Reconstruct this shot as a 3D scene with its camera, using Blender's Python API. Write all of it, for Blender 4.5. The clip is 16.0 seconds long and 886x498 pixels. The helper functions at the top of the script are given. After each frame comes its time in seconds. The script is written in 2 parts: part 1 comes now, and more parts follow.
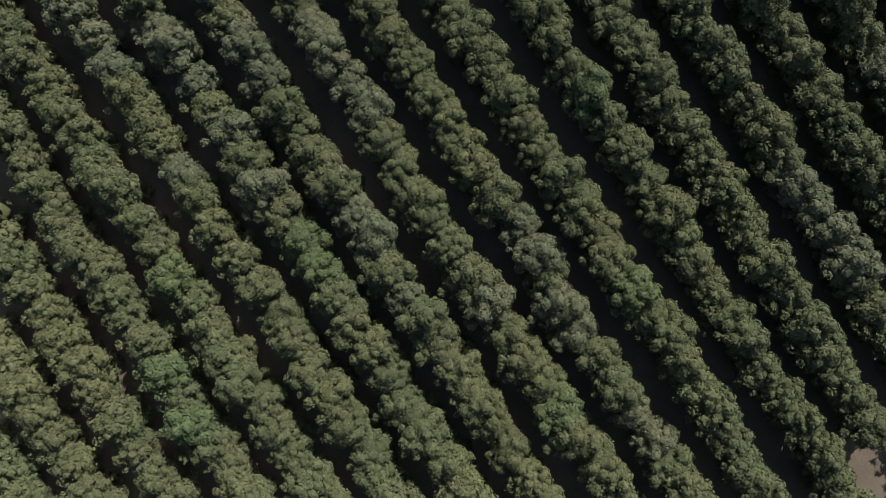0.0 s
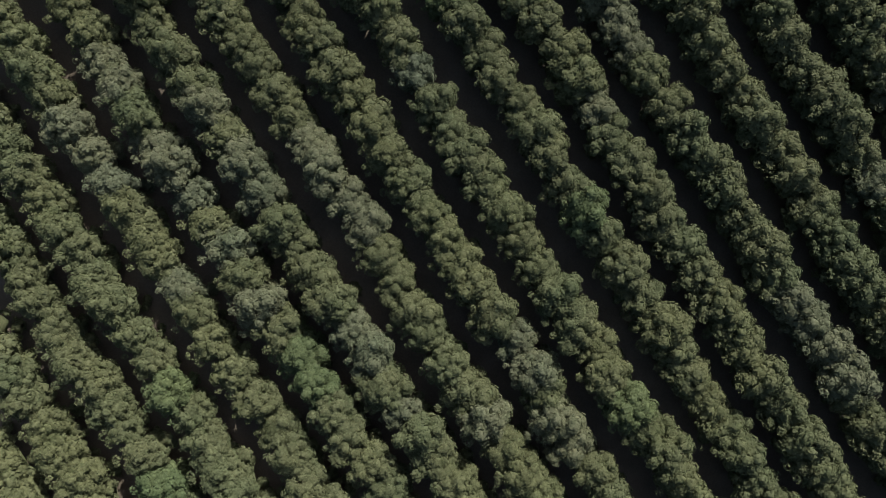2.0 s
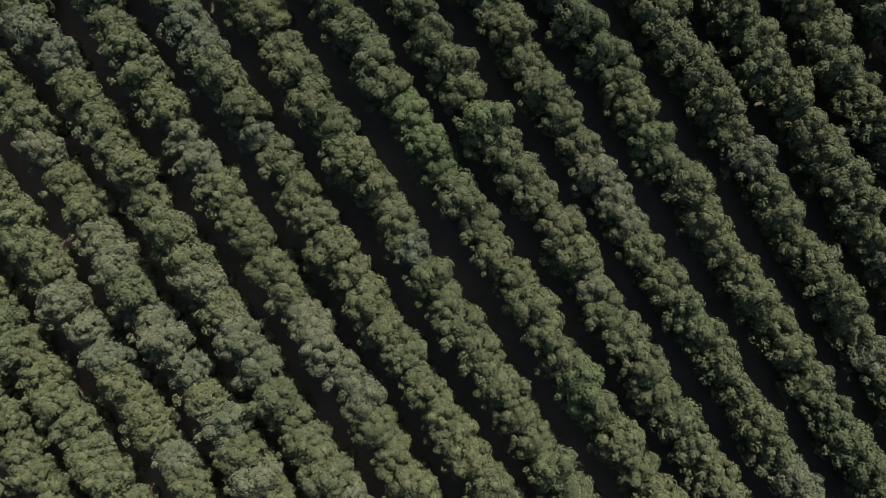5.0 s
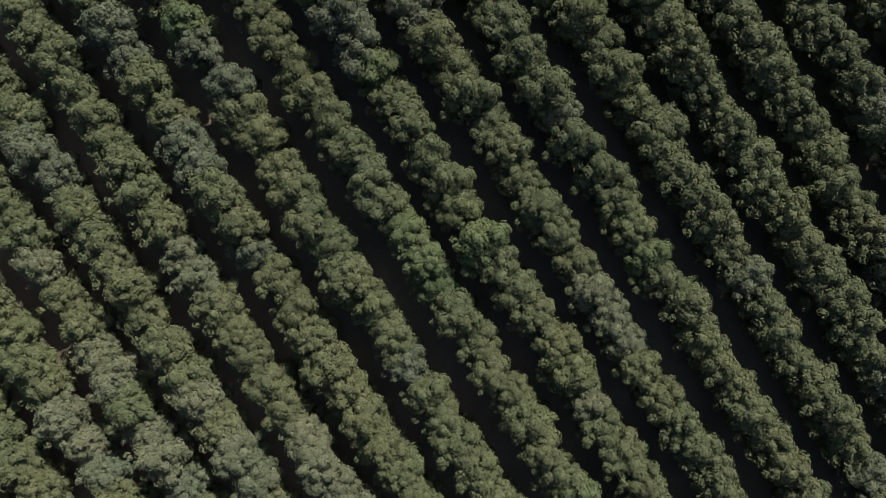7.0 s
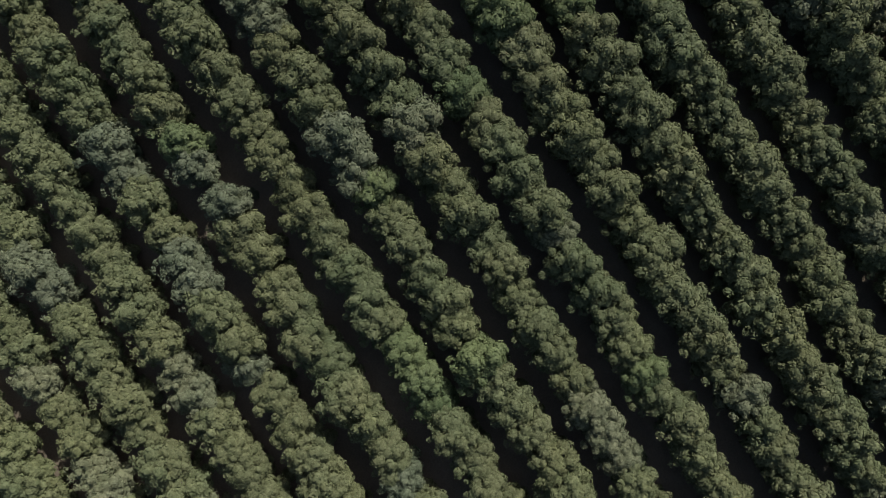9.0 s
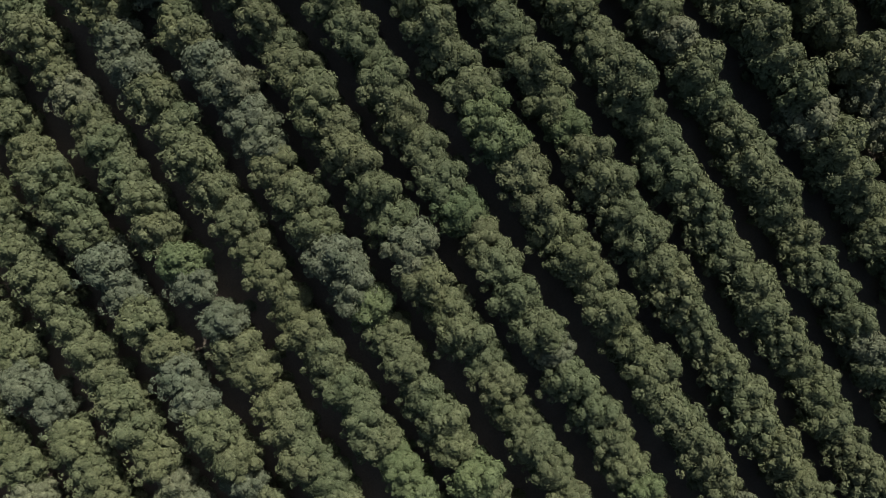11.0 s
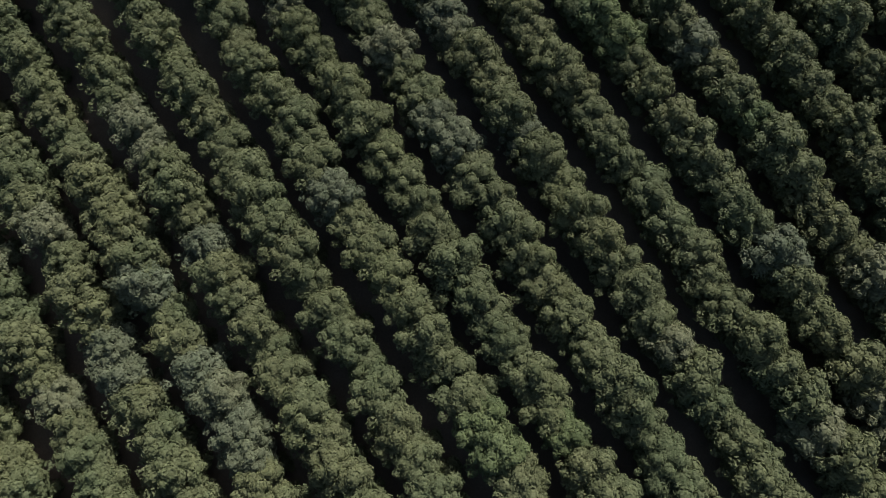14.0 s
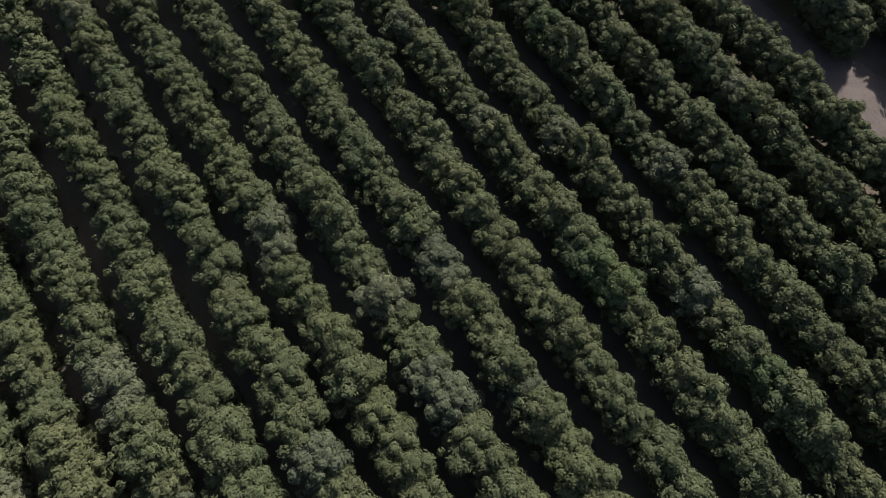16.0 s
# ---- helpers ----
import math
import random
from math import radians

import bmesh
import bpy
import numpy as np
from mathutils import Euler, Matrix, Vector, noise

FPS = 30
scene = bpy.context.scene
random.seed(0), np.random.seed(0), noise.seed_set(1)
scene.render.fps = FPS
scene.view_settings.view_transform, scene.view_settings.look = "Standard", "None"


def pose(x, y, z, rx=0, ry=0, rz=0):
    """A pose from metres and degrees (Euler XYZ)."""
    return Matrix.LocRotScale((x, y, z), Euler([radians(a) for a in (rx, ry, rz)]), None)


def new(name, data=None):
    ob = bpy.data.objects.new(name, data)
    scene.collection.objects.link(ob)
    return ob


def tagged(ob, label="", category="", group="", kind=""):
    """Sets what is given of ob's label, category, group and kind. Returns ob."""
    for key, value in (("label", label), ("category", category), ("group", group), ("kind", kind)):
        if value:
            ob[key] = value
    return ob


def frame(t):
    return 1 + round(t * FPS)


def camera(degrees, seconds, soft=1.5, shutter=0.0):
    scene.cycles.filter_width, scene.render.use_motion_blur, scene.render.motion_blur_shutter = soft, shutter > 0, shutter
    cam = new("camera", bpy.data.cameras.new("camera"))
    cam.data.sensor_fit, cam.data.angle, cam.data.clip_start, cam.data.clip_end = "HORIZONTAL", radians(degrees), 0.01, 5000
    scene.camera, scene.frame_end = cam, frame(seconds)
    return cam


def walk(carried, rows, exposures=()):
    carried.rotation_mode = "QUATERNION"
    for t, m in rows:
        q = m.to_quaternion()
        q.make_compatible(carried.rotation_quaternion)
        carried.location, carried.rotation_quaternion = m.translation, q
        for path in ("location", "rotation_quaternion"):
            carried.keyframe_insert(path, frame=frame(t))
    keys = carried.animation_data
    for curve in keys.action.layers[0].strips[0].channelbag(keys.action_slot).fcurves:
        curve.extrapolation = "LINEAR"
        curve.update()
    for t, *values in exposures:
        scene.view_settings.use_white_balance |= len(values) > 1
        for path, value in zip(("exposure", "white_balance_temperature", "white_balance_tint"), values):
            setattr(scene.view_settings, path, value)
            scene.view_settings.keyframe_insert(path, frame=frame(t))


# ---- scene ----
# ---- the camera and its flight: level and straight, then the view tilts up ----
cam = camera(70.0, 16.0, soft=0.55)
EYE = 62.40
FLIGHT = [
    (0.0, 0.000, 0.000, -0.34, -0.03, 0.00),
    (2.0, 0.282, 10.755, -0.34, -0.03, 0.00),
    (4.0, 0.564, 21.511, -0.34, -0.03, 0.00),
    (6.5, 0.917, 34.955, -0.34, -0.03, 0.00),
    (9.0, 1.270, 48.399, -0.34, -0.03, 0.00),
    (11.0, 1.552, 59.154, -0.34, -0.03, 0.00),
    (11.5, 1.622, 61.843, -0.34, -0.03, 0.00),
    (12.0, 1.693, 64.532, 0.14, -0.03, 0.00),
    (12.5, 1.763, 67.220, 2.27, -0.05, 0.00),
    (13.0, 1.834, 69.909, 5.03, -0.07, 0.00),
    (13.5, 1.904, 72.598, 7.98, -0.10, 0.00),
    (14.0, 1.975, 75.287, 10.90, -0.13, -0.01),
    (14.5, 2.045, 77.976, 13.77, -0.15, -0.01),
    (15.0, 2.116, 80.664, 16.95, -0.17, -0.02),
    (15.5, 2.186, 83.353, 20.26, -0.22, -0.02),
    (16.0, 2.257, 86.042, 23.62, -0.25, -0.03),
]
EXPOSURE = 1.22
walk(cam, [(t, pose(x, y, EYE, rx, ry, rz)) for t, x, y, rx, ry, rz in FLIGHT], exposures=[(0.0, EXPOSURE), (16.0, EXPOSURE)])

# ---- sky and sun ----
SUN_HEADING, SUN_HEIGHT = 25.0, 37.0      # degrees clockwise from +y, and above the horizon
world = bpy.data.worlds.new("sky")
scene.world = world
world.use_nodes = True
wn = world.node_tree.nodes
sky = wn.new("ShaderNodeTexSky")
sky.sky_type = "NISHITA"
sky.sun_disc = False
sky.dust_density, sky.ozone_density = 3.0, 0.6
sky.sun_elevation, sky.sun_rotation = radians(SUN_HEIGHT), radians(SUN_HEADING)
wn["Background"].inputs["Strength"].default_value = 0.043
world.node_tree.links.new(sky.outputs["Color"], wn["Background"].inputs["Color"])
lamp = bpy.data.lights.new("sun", "SUN")
lamp.energy, lamp.angle, lamp.color = 3.1, radians(0.53), (1.0, 0.935, 0.865)
sun = new("sun", lamp)
sun.matrix_world = pose(0, 60, 120) @ pose(0, 0, 0, 0, 0, -SUN_HEADING) @ pose(0, 0, 0, SUN_HEIGHT - 90, 0, 0)


# ---- materials ----
def material(name, rough):
    m = bpy.data.materials.new(name)
    m.use_nodes = True
    nt = m.node_tree
    b = nt.nodes["Principled BSDF"]
    b.inputs["Roughness"].default_value = rough
    return m, nt, b


def node(nt, kind, **values):
    n = nt.nodes.new(kind)
    for key, value in values.items():
        n.inputs[key].default_value = value
    return n


def ramp(nt, source, stops):
    r = nt.nodes.new("ShaderNodeValToRGB")
    while len(r.color_ramp.elements) < len(stops):
        r.color_ramp.elements.new(0.5)
    for e, (at, col) in zip(r.color_ramp.elements, stops):
        e.position, e.color = at, (*col, 1)
    nt.links.new(source, r.inputs["Fac"])
    return r.outputs["Color"]


def mixed(nt, kind, fac, a, b):
    m = nt.nodes.new("ShaderNodeMix")
    m.data_type, m.blend_type = "RGBA", kind
    for socket, value in ((m.inputs[0], fac), (m.inputs[6], a), (m.inputs[7], b)):
        if isinstance(value, (int, float)):
            socket.default_value = value
        elif isinstance(value, tuple):
            socket.default_value = (*value, 1)
        else:
            nt.links.new(value, socket)
    return m.outputs[2]


def leaf_material(name, dark, mid, light):
    """Waxy leaves: three tones by leaf, drifting from branch to branch, with some light let through."""
    m, nt, b = material(name, 0.55)
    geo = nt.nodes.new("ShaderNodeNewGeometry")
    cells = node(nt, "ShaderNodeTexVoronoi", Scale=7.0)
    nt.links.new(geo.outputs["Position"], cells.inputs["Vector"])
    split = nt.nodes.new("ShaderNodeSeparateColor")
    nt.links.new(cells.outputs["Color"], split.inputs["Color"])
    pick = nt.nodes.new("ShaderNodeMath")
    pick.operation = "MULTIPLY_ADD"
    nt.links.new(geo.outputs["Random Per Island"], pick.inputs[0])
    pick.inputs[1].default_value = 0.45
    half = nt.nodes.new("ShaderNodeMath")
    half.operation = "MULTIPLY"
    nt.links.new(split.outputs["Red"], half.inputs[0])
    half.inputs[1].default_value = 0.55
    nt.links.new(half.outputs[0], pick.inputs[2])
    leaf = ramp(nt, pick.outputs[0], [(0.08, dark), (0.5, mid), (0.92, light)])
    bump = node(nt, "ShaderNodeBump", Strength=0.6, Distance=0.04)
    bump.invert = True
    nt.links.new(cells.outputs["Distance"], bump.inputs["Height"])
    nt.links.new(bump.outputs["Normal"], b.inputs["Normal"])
    branch = node(nt, "ShaderNodeTexNoise", Scale=0.9, Detail=3.0, Roughness=0.6)
    nt.links.new(geo.outputs["Position"], branch.inputs["Vector"])
    tone = ramp(nt, branch.outputs["Fac"], [(0.32, (0.80, 0.84, 0.80)), (0.5, (1.0, 1.0, 1.0)), (0.70, (1.18, 1.18, 1.16))])
    stand = node(nt, "ShaderNodeTexNoise", Scale=0.12, Detail=2.0, Roughness=0.5)
    nt.links.new(geo.outputs["Position"], stand.inputs["Vector"])
    tone2 = ramp(nt, stand.outputs["Fac"], [(0.35, (0.88, 0.94, 0.94)), (0.5, (1.0, 1.0, 1.0)), (0.65, (1.08, 1.07, 1.02))])
    col = mixed(nt, "MULTIPLY", 1.0, mixed(nt, "MULTIPLY", 1.0, leaf, tone), tone2)
    nt.links.new(col, b.inputs["Base Color"])
    b.inputs["Specular IOR Level"].default_value = 0.06
    b.inputs["Diffuse Roughness"].default_value = 0.45
    through_leaf = nt.nodes.new("ShaderNodeBsdfTranslucent")
    nt.links.new(col, through_leaf.inputs["Color"])
    nt.links.new(bump.outputs["Normal"], through_leaf.inputs["Normal"])
    blend = node(nt, "ShaderNodeMixShader", Fac=0.16)
    nt.links.new(b.outputs["BSDF"], blend.inputs[1])
    nt.links.new(through_leaf.outputs["BSDF"], blend.inputs[2])
    nt.links.new(blend.outputs["Shader"], nt.nodes["Material Output"].inputs["Surface"])
    return m


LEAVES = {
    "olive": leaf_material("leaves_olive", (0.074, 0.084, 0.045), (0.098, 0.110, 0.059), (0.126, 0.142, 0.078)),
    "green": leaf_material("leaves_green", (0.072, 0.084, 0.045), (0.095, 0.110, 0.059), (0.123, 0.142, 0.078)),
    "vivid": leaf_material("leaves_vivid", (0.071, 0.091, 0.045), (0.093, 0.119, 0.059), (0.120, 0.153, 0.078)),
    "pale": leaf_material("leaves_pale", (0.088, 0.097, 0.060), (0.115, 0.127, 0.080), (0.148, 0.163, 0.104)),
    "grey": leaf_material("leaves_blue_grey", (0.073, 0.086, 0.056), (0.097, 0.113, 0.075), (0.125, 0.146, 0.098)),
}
TINTS = list(LEAVES)


def bark_material():
    m, nt, b = material("bark", 0.9)
    geo = nt.nodes.new("ShaderNodeNewGeometry")
    n = node(nt, "ShaderNodeTexNoise", Scale=6.0, Detail=5.0, Roughness=0.65)
    nt.links.new(geo.outputs["Position"], n.inputs["Vector"])
    nt.links.new(ramp(nt, n.outputs["Fac"], [(0.3, (0.036, 0.032, 0.026)), (0.7, (0.085, 0.077, 0.064))]), b.inputs["Base Color"])
    bump = node(nt, "ShaderNodeBump", Strength=0.6, Distance=0.02)
    nt.links.new(n.outputs["Fac"], bump.inputs["Height"])
    nt.links.new(bump.outputs["Normal"], b.inputs["Normal"])
    return m


def soil_material(name, stops, scale):
    """Earth with broad patches and fine crumbs."""
    m, nt, b = material(name, 0.95)
    geo = nt.nodes.new("ShaderNodeNewGeometry")
    broad = node(nt, "ShaderNodeTexNoise", Scale=scale, Detail=4.0, Roughness=0.6)
    fine = node(nt, "ShaderNodeTexNoise", Scale=5.0, Detail=6.0, Roughness=0.7)
    for n in (broad, fine):
        nt.links.new(geo.outputs["Position"], n.inputs["Vector"])
    crumbs = ramp(nt, fine.outputs["Fac"], [(0.3, (0.78, 0.77, 0.76)), (0.7, (1.12, 1.12, 1.12))])
    nt.links.new(mixed(nt, "MULTIPLY", 1.0, ramp(nt, broad.outputs["Fac"], stops), crumbs), b.inputs["Base Color"])
    bump = node(nt, "ShaderNodeBump", Strength=0.5, Distance=0.05)
    nt.links.new(fine.outputs["Fac"], bump.inputs["Height"])
    nt.links.new(bump.outputs["Normal"], b.inputs["Normal"])
    b.inputs["Specular IOR Level"].default_value = 0.2
    return m


BARK = bark_material()
LITTER = soil_material("leaf_litter", [(0.3, (0.096, 0.082, 0.062)), (0.55, (0.120, 0.103, 0.079)), (0.75, (0.146, 0.126, 0.098))], 0.3)
BARE = soil_material("bare_earth", [(0.3, (0.112, 0.094, 0.086)), (0.55, (0.134, 0.114, 0.106)), (0.75, (0.156, 0.134, 0.124))], 0.5)

# ---- the lie of the land and the plan of the rows ----
UNIT = 55.0
LEAN_OF_ROWS = 0.6455                     # a row drifts this far towards -x for each metre of +y
ALONG = Vector((-LEAN_OF_ROWS, 1.0, 0.0)).normalized()


def ground_height(x, y):
    return 0.0031 * x + 0.0282 * y


def smooth_mesh(name, verts, faces, materials, indices=None, smooth=False):
    """A mesh from arrays; every face has the same number of corners within one block of faces."""
    me = bpy.data.meshes.new(name)
    corners = np.concatenate([f.ravel() for f in faces]).astype(np.int32)
    sizes = np.concatenate([np.full(len(f), f.shape[1]) for f in faces]).astype(np.int32)
    me.vertices.add(len(verts))
    me.vertices.foreach_set("co", np.asarray(verts, np.float32).ravel())
    me.loops.add(len(corners))
    me.loops.foreach_set("vertex_index", corners)
    me.polygons.add(len(sizes))
    me.polygons.foreach_set("loop_start", np.concatenate(([0], np.cumsum(sizes)[:-1])).astype(np.int32))
    for m in materials:
        me.materials.append(m)
    if indices is not None:
        me.polygons.foreach_set("material_index", np.asarray(indices, np.int32))
    me.polygons.foreach_set("use_smooth", np.broadcast_to(smooth, len(sizes)).astype(bool))
    me.update(calc_edges=True)
    me.validate()
    return me


def build_ground():
    """One sheet to the horizon: fine and faintly uneven under the rows, coarse beyond."""
    near_x, near_y = np.arange(-75.0, 76.0, 3.0), np.arange(-45.0, 181.0, 3.0)
    far = np.array([120.0, 240.0, 500.0, 1100.0, 2400.0])
    xs = np.concatenate((-75.0 - far[::-1], near_x, 75.0 + far))
    ys = np.concatenate((-45.0 - far[::-1], near_y, 180.0 + far))
    bm = bmesh.new()
    grid = []
    for y in ys:
        line = []
        for x in xs:
            cx, cy = min(max(x, -300.0), 300.0), min(max(y, -300.0), 450.0)
            line.append(bm.verts.new((x, y, ground_height(cx, cy) - 0.05 + 0.07 * noise.noise(Vector((x * 0.2, y * 0.2, 1.0))))))
        grid.append(line)
    for a, b in zip(grid, grid[1:]):
        for i in range(len(a) - 1):
            bm.faces.new((a[i], a[i + 1], b[i + 1], b[i])).smooth = True
    me = bpy.data.meshes.new("ground")
    bm.to_mesh(me)
    bm.free()
    me.materials.append(LITTER)
    tagged(new("ground", me), "dark leaf-littered plantation ground between the tree rows", "ground", kind="structure")


def build_bare_patch(name, label, outline, reach, seed):
    """A sheet of trodden earth with a frayed edge: outline is a few corners, rounded and roughened."""
    rng = np.random.default_rng(seed)
    pts = [Vector((x, y)) for x, y in outline]
    for _ in range(4):
        pts = [p for a, b in zip(pts, pts[1:] + pts[:1]) for p in (a * 0.75 + b * 0.25, a * 0.25 + b * 0.75)]
    middle = sum(pts, Vector((0, 0))) / len(pts)
    bm = bmesh.new()
    rings = []
    for k in range(9):
        f = k / 8
        ring = []
        for p in pts:
            q = middle.lerp(p, f)
            q = q + (p - middle).normalized() * reach * f * f * (noise.noise(Vector((p.x * 0.35, p.y * 0.35, seed))) + 0.5 * noise.noise(Vector((p.x, p.y, seed))) + 0.35 * noise.noise(Vector((p.x * 3.1, p.y * 3.1, seed))))
            lift = 0.09 * (1 - f ** 4) + 0.035 * noise.noise(Vector((q.x * 0.7, q.y * 0.7, 3.0)))
            ring.append(bm.verts.new((q.x, q.y, ground_height(q.x, q.y) + lift * (0.3 + 0.7 * (1 - f)) + 0.035 - (0.14 if k == 8 else 0.0))))
        rings.append(ring)
    for a, b in zip(rings, rings[1:]):
        for i in range(len(a)):
            j = (i + 1) % len(a)
            bm.faces.new((a[i], b[i], b[j], a[j])).smooth = True
    bmesh.ops.remove_doubles(bm, verts=bm.verts, dist=0.0005)
    bmesh.ops.recalc_face_normals(bm, faces=bm.faces)
    me = bpy.data.meshes.new(name)
    bm.to_mesh(me)
    bm.free()
    me.materials.append(BARE)
    tagged(new(name, me), label, "bare soil", kind="structure")


build_ground()
build_bare_patch("pavement_earth_track", "pale pinkish bare earth track between two tree rows",
                 [(30.5, 152.0), (36.0, 152.0), (46.0, 137.6), (50.4, 136.8), (54.0, 132.0), (67.0, 112.0), (61.0, 107.0), (55.0, 115.0), (44.2, 131.0)], 0.7, 4)
# real bare earth, but its near edge is shaped to the sunlit part only
build_bare_patch("pavement_earth_clearing", "pale bare earth clearing at the end of a tree row",
                 [(44.0, -24.0), (47.0, -20.0), (50.4, -23.5), (54.5, -33.0), (49.0, -36.0), (44.0, -29.5)], 0.5, 9)

# ---- trees ----
def lump_arrays():
    """A twenty-sided lump, the dense inside of a tuft."""
    bm = bmesh.new()
    bmesh.ops.create_icosphere(bm, subdivisions=1, radius=1.0)
    arrays = np.array([v.co[:] for v in bm.verts]), np.array([[v.index for v in f.verts] for f in bm.faces])
    bm.free()
    return arrays


LUMP = lump_arrays()


def unit(v):
    return v / np.linalg.norm(v, axis=-1, keepdims=True)


def crown_arrays(seed, leaves, big, ball):
    """A broad dome of flattish leafy tufts: on every tuft a lump of inner foliage under a close coat of outward-facing
    leaves.
    Its -x side, away from the sun, is drawn in so it reads as shaded, and has a few stray sprays."""
    rng = np.random.default_rng(seed)
    axes = np.array([1.66, 1.74, 1.72]) * rng.uniform(0.92, 1.08, 3)
    lobes = rng.uniform(0, 6.3, 3)
    centre = np.array([0.0, 0.0, 3.25])
    # two added solid masses keep sun from leaking through and under the crown
    inner = [ball[0] * axes * np.array([0.76, 0.84, 0.84]) + centre - np.array([-0.12, 0, 0.20]), ball[0] * axes * np.array([0.86, 1.25, 0.90]) + centre - np.array([-0.18, 0, 1.50])]
    verts, blades, start = [], [], 0
    tufts, skirt, sprays = 40, 20, 8
    for i in range(tufts + skirt + sprays):
        spray, low = i >= tufts + skirt, tufts <= i < tufts + skirt
        a = i * 2.39996 + rng.uniform(-0.35, 0.35)
        h = rng.uniform(-0.15, 0.50) if spray else rng.uniform(-1.55, -0.45) if low else 1 - (i + 0.4) / tufts * 1.45
        if spray:
            a = math.pi + rng.uniform(-1.1, 1.1)
        flat_out = 0.96 if low else math.sqrt(max(0.0, 1 - h * h))
        d = np.array([flat_out * math.cos(a), flat_out * math.sin(a), h]) + rng.normal(0, 0.07, 3)
        d = d if low else unit(d)
        swell = 1 + (0.10 * math.sin(2 * a + lobes[0]) + 0.08 * math.sin(3 * a + lobes[1]) + 0.05 * math.sin(5 * a + lobes[2])) * flat_out
        # tufts on the -x side sit closer in: shade put into the crown's shape
        where = centre + d * axes * swell * (rng.uniform(1.22, 1.52) if spray else rng.uniform(*((0.60, 1.00) if math.cos(a) < -0.3 and h < 0.3 else (0.74, 1.14))))
        size = rng.uniform(0.22, 0.42) if spray else rng.uniform(0.38, 0.70)
        flat = np.array([rng.uniform(0.95, 1.25), rng.uniform(0.95, 1.25), rng.uniform(0.55, 0.72)])
        lean = unit(unit(d) * 0.55 + np.array([0, 0, 0.75]))
        if not spray:
            inner.append(ball[0] * (1 + rng.normal(0, 0.12, (len(ball[0]), 1))) * size * 0.83 * flat + where)
        n = int(leaves * (size / 0.53) ** 2)
        out = unit(rng.normal(0, 1, (int(n * 1.6), 3)))
        out = out[np.argsort(-(out @ lean))][:n]
        bumpy = 1 + 0.10 * np.sin(out @ rng.normal(0, 4.0, (3, 1)) + rng.uniform(0, 6)) + 0.07 * np.sin(out @ rng.normal(0, 7.0, (3, 1)) + rng.uniform(0, 6))
        hub = where + out * flat * size * bumpy * rng.uniform(0.88, 1.08, (n, 1))
        facing = unit(out / flat * 0.9 + np.array([0, 0, 0.15]) + rng.normal(0, 0.21, (n, 3)))
        tip = unit(np.cross(facing, np.cross(rng.normal(0, 1, (n, 3)) + out * 0.6 - lean * 0.6, facing)))
        side = np.cross(facing, tip)
        long = rng.uniform(0.18, 0.31, (n, 1)) * big
        wide = long * rng.uniform(0.24, 0.36, (n, 1))
        droop = facing * long * rng.uniform(-0.45, 0.0, (n, 1))
        leaf = [hub - tip * long * 0.3 + side * wide, hub - tip * long * 0.3 - side * wide * rng.uniform(0.5, 1.0, (n, 1)), hub + tip * long * 0.7 + droop]
        verts.append(np.stack(leaf[::-1], 1).reshape(-1, 3))
        blades.append(np.arange(n * 3).reshape(-1, 3) + start)
        start += n * 3
    core = []
    for lump in inner:
        verts.append(lump)
        core.append(ball[1] + start)
        start += len(lump)
    return np.concatenate(verts), np.concatenate(blades), np.concatenate(core)


def trunk_arrays(seed):
    """A short tapered trunk that forks into five limbs."""
    rng = np.random.default_rng(seed + 500)
    verts, quads, start = [], [], 0

    def limb(points, radii, sides):
        nonlocal start
        for p, r in zip(points, radii):
            a = np.arange(sides) * 2 * math.pi / sides
            verts.append(np.stack([p[0] + r * np.cos(a), p[1] + r * np.sin(a), np.full(sides, p[2])], 1))
        for k in range(len(points) - 1):
            i = np.arange(sides)
            j = (i + 1) % sides
            quads.append(np.stack([start + k * sides + i, start + k * sides + j, start + (k + 1) * sides + j, start + (k + 1) * sides + i], 1))
        start += len(points) * sides

    fork = np.array([rng.uniform(-0.1, 0.1), rng.uniform(-0.1, 0.1), 1.35])
    limb([np.array([0, 0, -0.15]), np.array([0, 0, 0.15]), fork * 0.6, fork], [0.22, 0.16, 0.135, 0.13], 8)
    for k in range(5):
        a = k * 1.257 + rng.uniform(-0.3, 0.3)
        end = np.array([math.cos(a) * rng.uniform(0.8, 1.3), math.sin(a) * rng.uniform(0.8, 1.3), rng.uniform(3.0, 4.2)])
        mid = (fork + end) * 0.5 + np.array([math.cos(a) * 0.15, math.sin(a) * 0.15, 0.0])
        limb([fork - np.array([0, 0, 0.08]), mid, end], [0.085, 0.06, 0.025], 5)
    return np.concatenate(verts), np.concatenate(quads)


VARIANTS = 12
CROWNS = [crown_arrays(11 + 7 * k, 104, 1.0, LUMP) for k in range(VARIANTS)]
OUTER_CROWNS = [crown_arrays(11 + 7 * k, 64, 1.18, LUMP) for k in range(VARIANTS)]
# sparse crowns for the unseen trees at the sides
FRINGE_CROWNS = [crown_arrays(11 + 7 * k, 14, 2.2, LUMP) for k in range(VARIANTS)]
TRUNKS = [trunk_arrays(11 + 7 * k) for k in range(VARIANTS)]

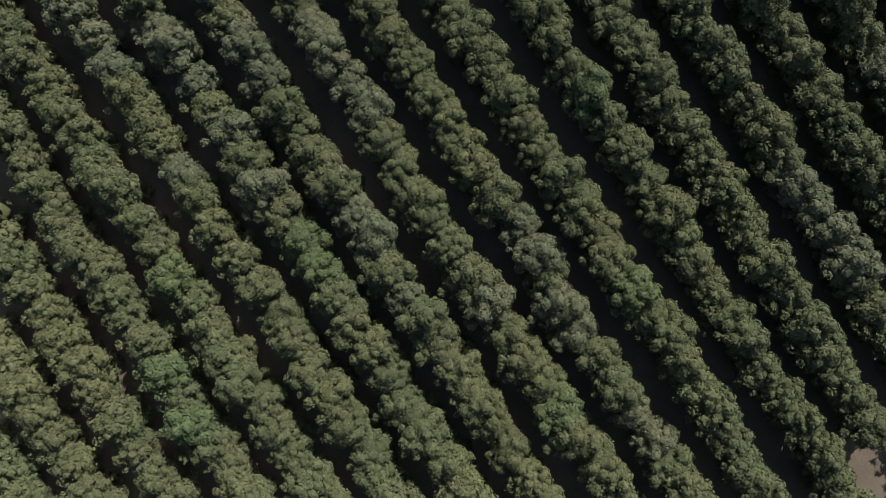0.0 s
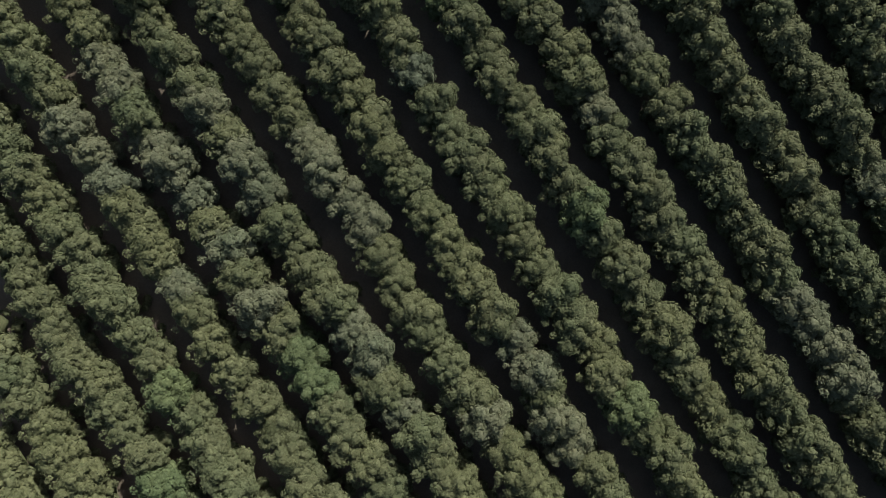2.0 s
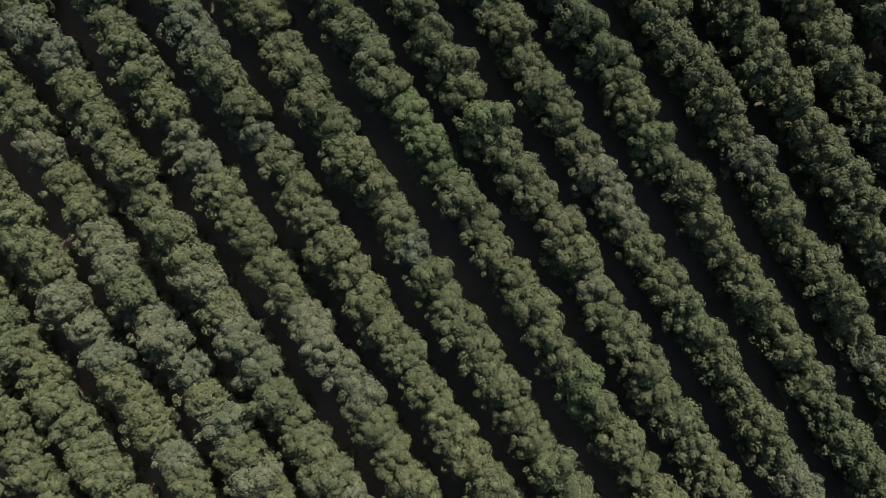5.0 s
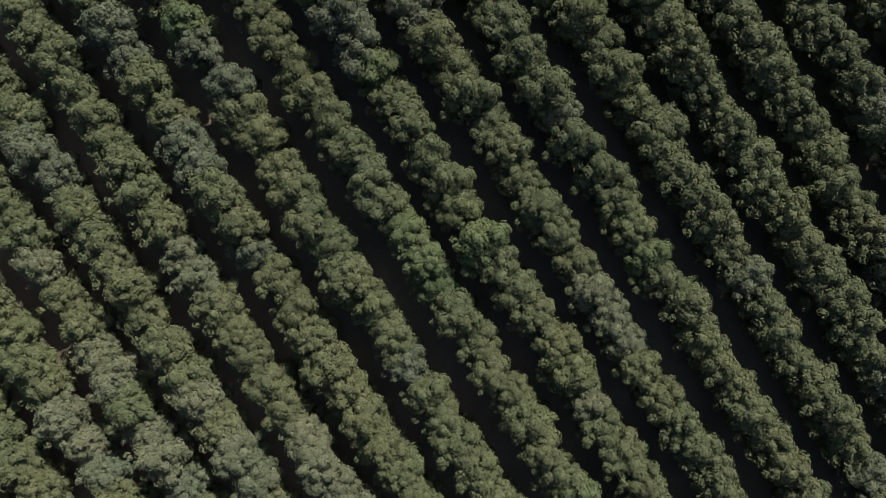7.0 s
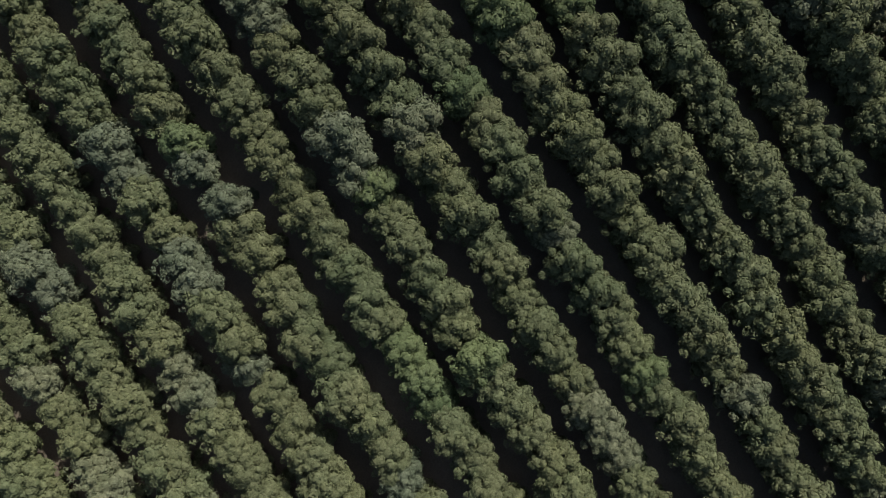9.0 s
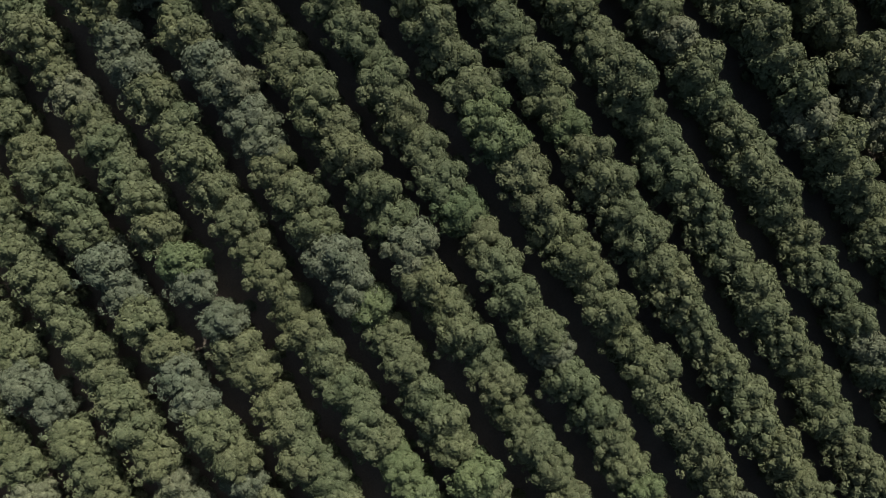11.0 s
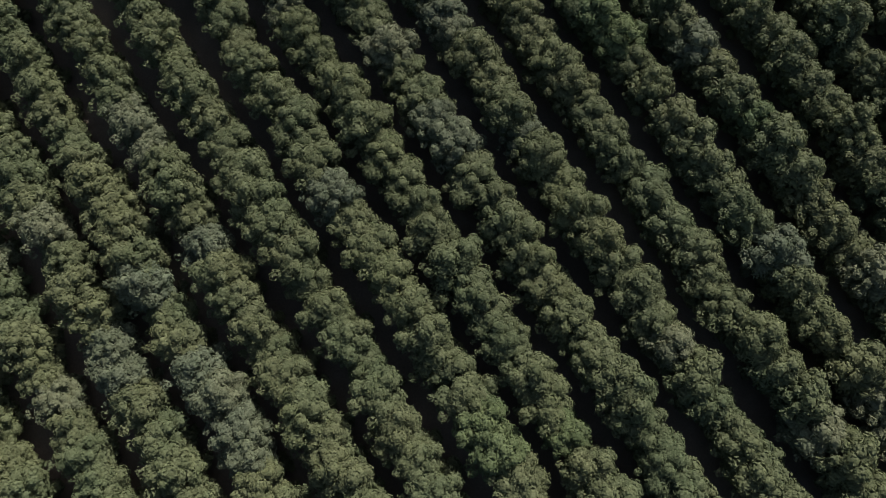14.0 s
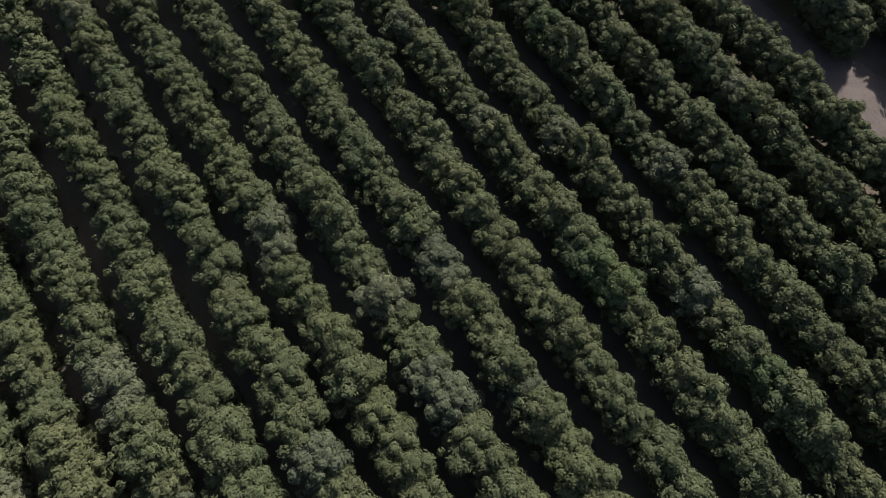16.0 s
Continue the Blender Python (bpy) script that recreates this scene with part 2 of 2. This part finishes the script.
# middle line of each row, where it crosses y = 0 (in units of 55 m), from -x to +x
ROW_LINES = [-1.150, -1.020, -0.890, -0.755, -0.620, -0.497, -0.364, -0.237, -0.115, 0.017, 0.141, 0.271, 0.409, 0.533, 0.664, 0.795, 0.929, 1.055,
             1.183, 1.316, 1.453, 1.585, 1.723, 1.863, 1.994, 2.126, 2.260, 2.489, 2.622, 2.745, 2.870, 3.000]
SPACING = 3.0
# stretches of a row (by number) that are bare of trees, as y from and to
BARE_STRETCHES = {13: (-60.0, -19.2), 27: (90.0, 137.0)}
# the last tree before the track, by row: y
END_TREES = {27: 136.9}
# trees whose foliage stands out, by tint: x and y
SPOTS = {
    "pale": [(-32, 26), (-22, 23), (-16, 15), (-34, 21), (-7, 14), (4, -5), (13, -6), (8, 0), (-7, 0), (18, 30), (14, 24), (34, 6), (37, 0), (-36, 35), (-22, 36), (-22, 22), (-32, 20), (15, 34), (30, 36), (-35, 87), (-13, 112), (-26, 97)],
    "grey": [(-31, 16), (-23, 15), (-1, 27), (-21, 55), (-28, 57), (-36, 45), (-23, 46), (-7, 57), (-26, 75), (-20, 87), (-15, 69), (-20, 53), (33, 86), (-7, 92), (3, 98), (-19, 86), (27, 107), (11, 98)],
    "vivid": [(-12, 0), (-11, -8), (-2, 39), (0, 35), (5, 39), (6, 70), (4, 63), (-5, 53), (12, 70), (18, 108)],
}


def in_plantation(x, y):
    """The stand: a broad strip that widens towards its far end."""
    half = 44.0 if y < 80.0 else 44.0 + (y - 80.0) * 0.27
    # margins past half hold unseen trees, added to keep the ground inside shaded
    return -29.0 < y < 150.0 and -half - 2.0 < x - 1.5 < half + 7.0


def plan_trees():
    rng = np.random.default_rng(3)
    plan = []
    for k, u in enumerate(ROW_LINES):
        y = -40.0 + rng.uniform(0, SPACING)
        stands = []
        while y < 160.0:
            stands.append((y, SPACING * rng.uniform(0.88, 1.12)))
            y += stands[-1][1] * ALONG.y
        stands += [(END_TREES[k], SPACING)] if k in END_TREES else []
        for y, _ in stands:
            x = u * UNIT - LEAN_OF_ROWS * y + 0.00006 * min(y - 45.0, 0.0) ** 2
            px, py = x + rng.normal(0, 0.22), y + rng.normal(0, 0.15)
            bare = BARE_STRETCHES.get(k)
            skip = bare and bare[0] < y < bare[1] and y != END_TREES.get(k)
            zone = noise.noise(Vector((px * 0.035, py * 0.035, 7.0))) + 0.55 * rng.normal()
            drift = noise.noise(Vector((px * 0.03, py * 0.03, 21.0))) + 0.45 * rng.normal()
            tint = "pale" if zone > 1.05 else "vivid" if zone < -1.3 else "grey" if drift > 1.15 else "green" if drift < (-0.3 if py < 40.0 else 0.3) else "olive"
            for spot, places in SPOTS.items():
                if any(math.hypot(px - sx, py - sy) < 2.4 for sx, sy in places):
                    tint = spot
            size = rng.uniform(0.91, 1.10) * (1.0 + 0.10 * min(max((py - 30.0) / 50.0, 0.0), 1.0) - 0.05 * min(max((py - 92.0) / 25.0, 0.0), 1.0)) * (1.0 - 0.08 * min(max((-px - 8.0) / 25.0, 0.0), 1.0))
            turn, variant, tall = 32.8 + rng.uniform(-30, 30), int(rng.integers(VARIANTS)), size * rng.uniform(0.86, 1.15)
            if not skip and in_plantation(px, py):
                plan.append((px, py, turn, size, tall, variant, tint))
    return plan


PLAN = plan_trees()
LABELS = {
    "olive": "olive-green broadleaf plantation tree in a dense row",
    "green": "green broadleaf plantation tree in a dense row",
    "vivid": "bright fresh-green broadleaf plantation tree in a row",
    "pale": "pale-leaved broadleaf plantation tree in a row",
    "grey": "blue-grey hazy-leaved plantation tree in a dense row",
}


def tree_pose(px, py, turn, size, tall):
    return pose(px, py, ground_height(px, py), 0, 0, turn) @ Matrix.Diagonal((size, size, tall, 1))


def build_single_trees(chosen):
    """Trees with a trunk and a crown each; alike ones share their meshes."""
    crowns, trunks = {}, {}
    for px, py, turn, size, tall, variant, tint in chosen:
        if (variant, tint) not in crowns:
            v, leaf, core = CROWNS[variant]
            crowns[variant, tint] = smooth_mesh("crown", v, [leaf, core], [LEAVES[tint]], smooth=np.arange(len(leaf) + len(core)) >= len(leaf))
        if variant not in trunks:
            trunks[variant] = smooth_mesh("trunk", TRUNKS[variant][0], [TRUNKS[variant][1]], [BARK], smooth=True)
        tree = new("tree")
        tree.matrix_world = tree_pose(px, py, turn, size, tall)
        tagged(tree, LABELS[tint], "tree", "plantation trees in rows")
        for name, me in (("trunk", trunks[variant]), ("crown", crowns[variant, tint])):
            new(name, me).parent = tree


def build_tree_mass(chosen):
    """The rest of the stand, past counting, in one mesh."""
    verts, leaves, cores, trunks, start = [], [], [], [], 0
    leaf_tint, core_tint = [], []
    for px, py, turn, size, tall, variant, tint in chosen:
        m = np.array(tree_pose(px, py, turn, size, tall))
        v, leaf, core = (OUTER_CROWNS if -41.0 < px < 44.0 + max(py - 75.0, 0.0) * 0.35 else FRINGE_CROWNS)[variant]
        tv, tq = TRUNKS[variant]
        both = np.concatenate((v, tv)) @ m[:3, :3].T + m[:3, 3]
        verts.append(both)
        leaves.append(leaf + start)
        cores.append(core + start)
        trunks.append(tq + start + len(v))
        leaf_tint.append(np.full(len(leaf), TINTS.index(tint)))
        core_tint.append(np.full(len(core), TINTS.index(tint)))
        start += len(both)
    leaves, cores, trunks = np.concatenate(leaves), np.concatenate(cores), np.concatenate(trunks)
    tints = np.concatenate((*leaf_tint, *core_tint, np.full(len(trunks), len(TINTS))))
    rounded = np.arange(len(tints)) >= len(leaves)
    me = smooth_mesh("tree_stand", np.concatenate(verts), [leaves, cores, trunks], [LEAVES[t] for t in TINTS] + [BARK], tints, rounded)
    tagged(new("tree_stand", me), "outlying rows of olive-green broadleaf plantation trees", "trees", kind="stuff")
    return len(leaves) + len(cores) + 2 * len(trunks)


near = [p for p in PLAN if abs(p[0] - 1.2) < 21.0 and -22.0 < p[1] < 112.0]
near = sorted(near, key=lambda p: abs(p[0] - 1.2))[:300]
picked = set(near)
build_single_trees(near)
build_tree_mass([p for p in PLAN if p not in picked])
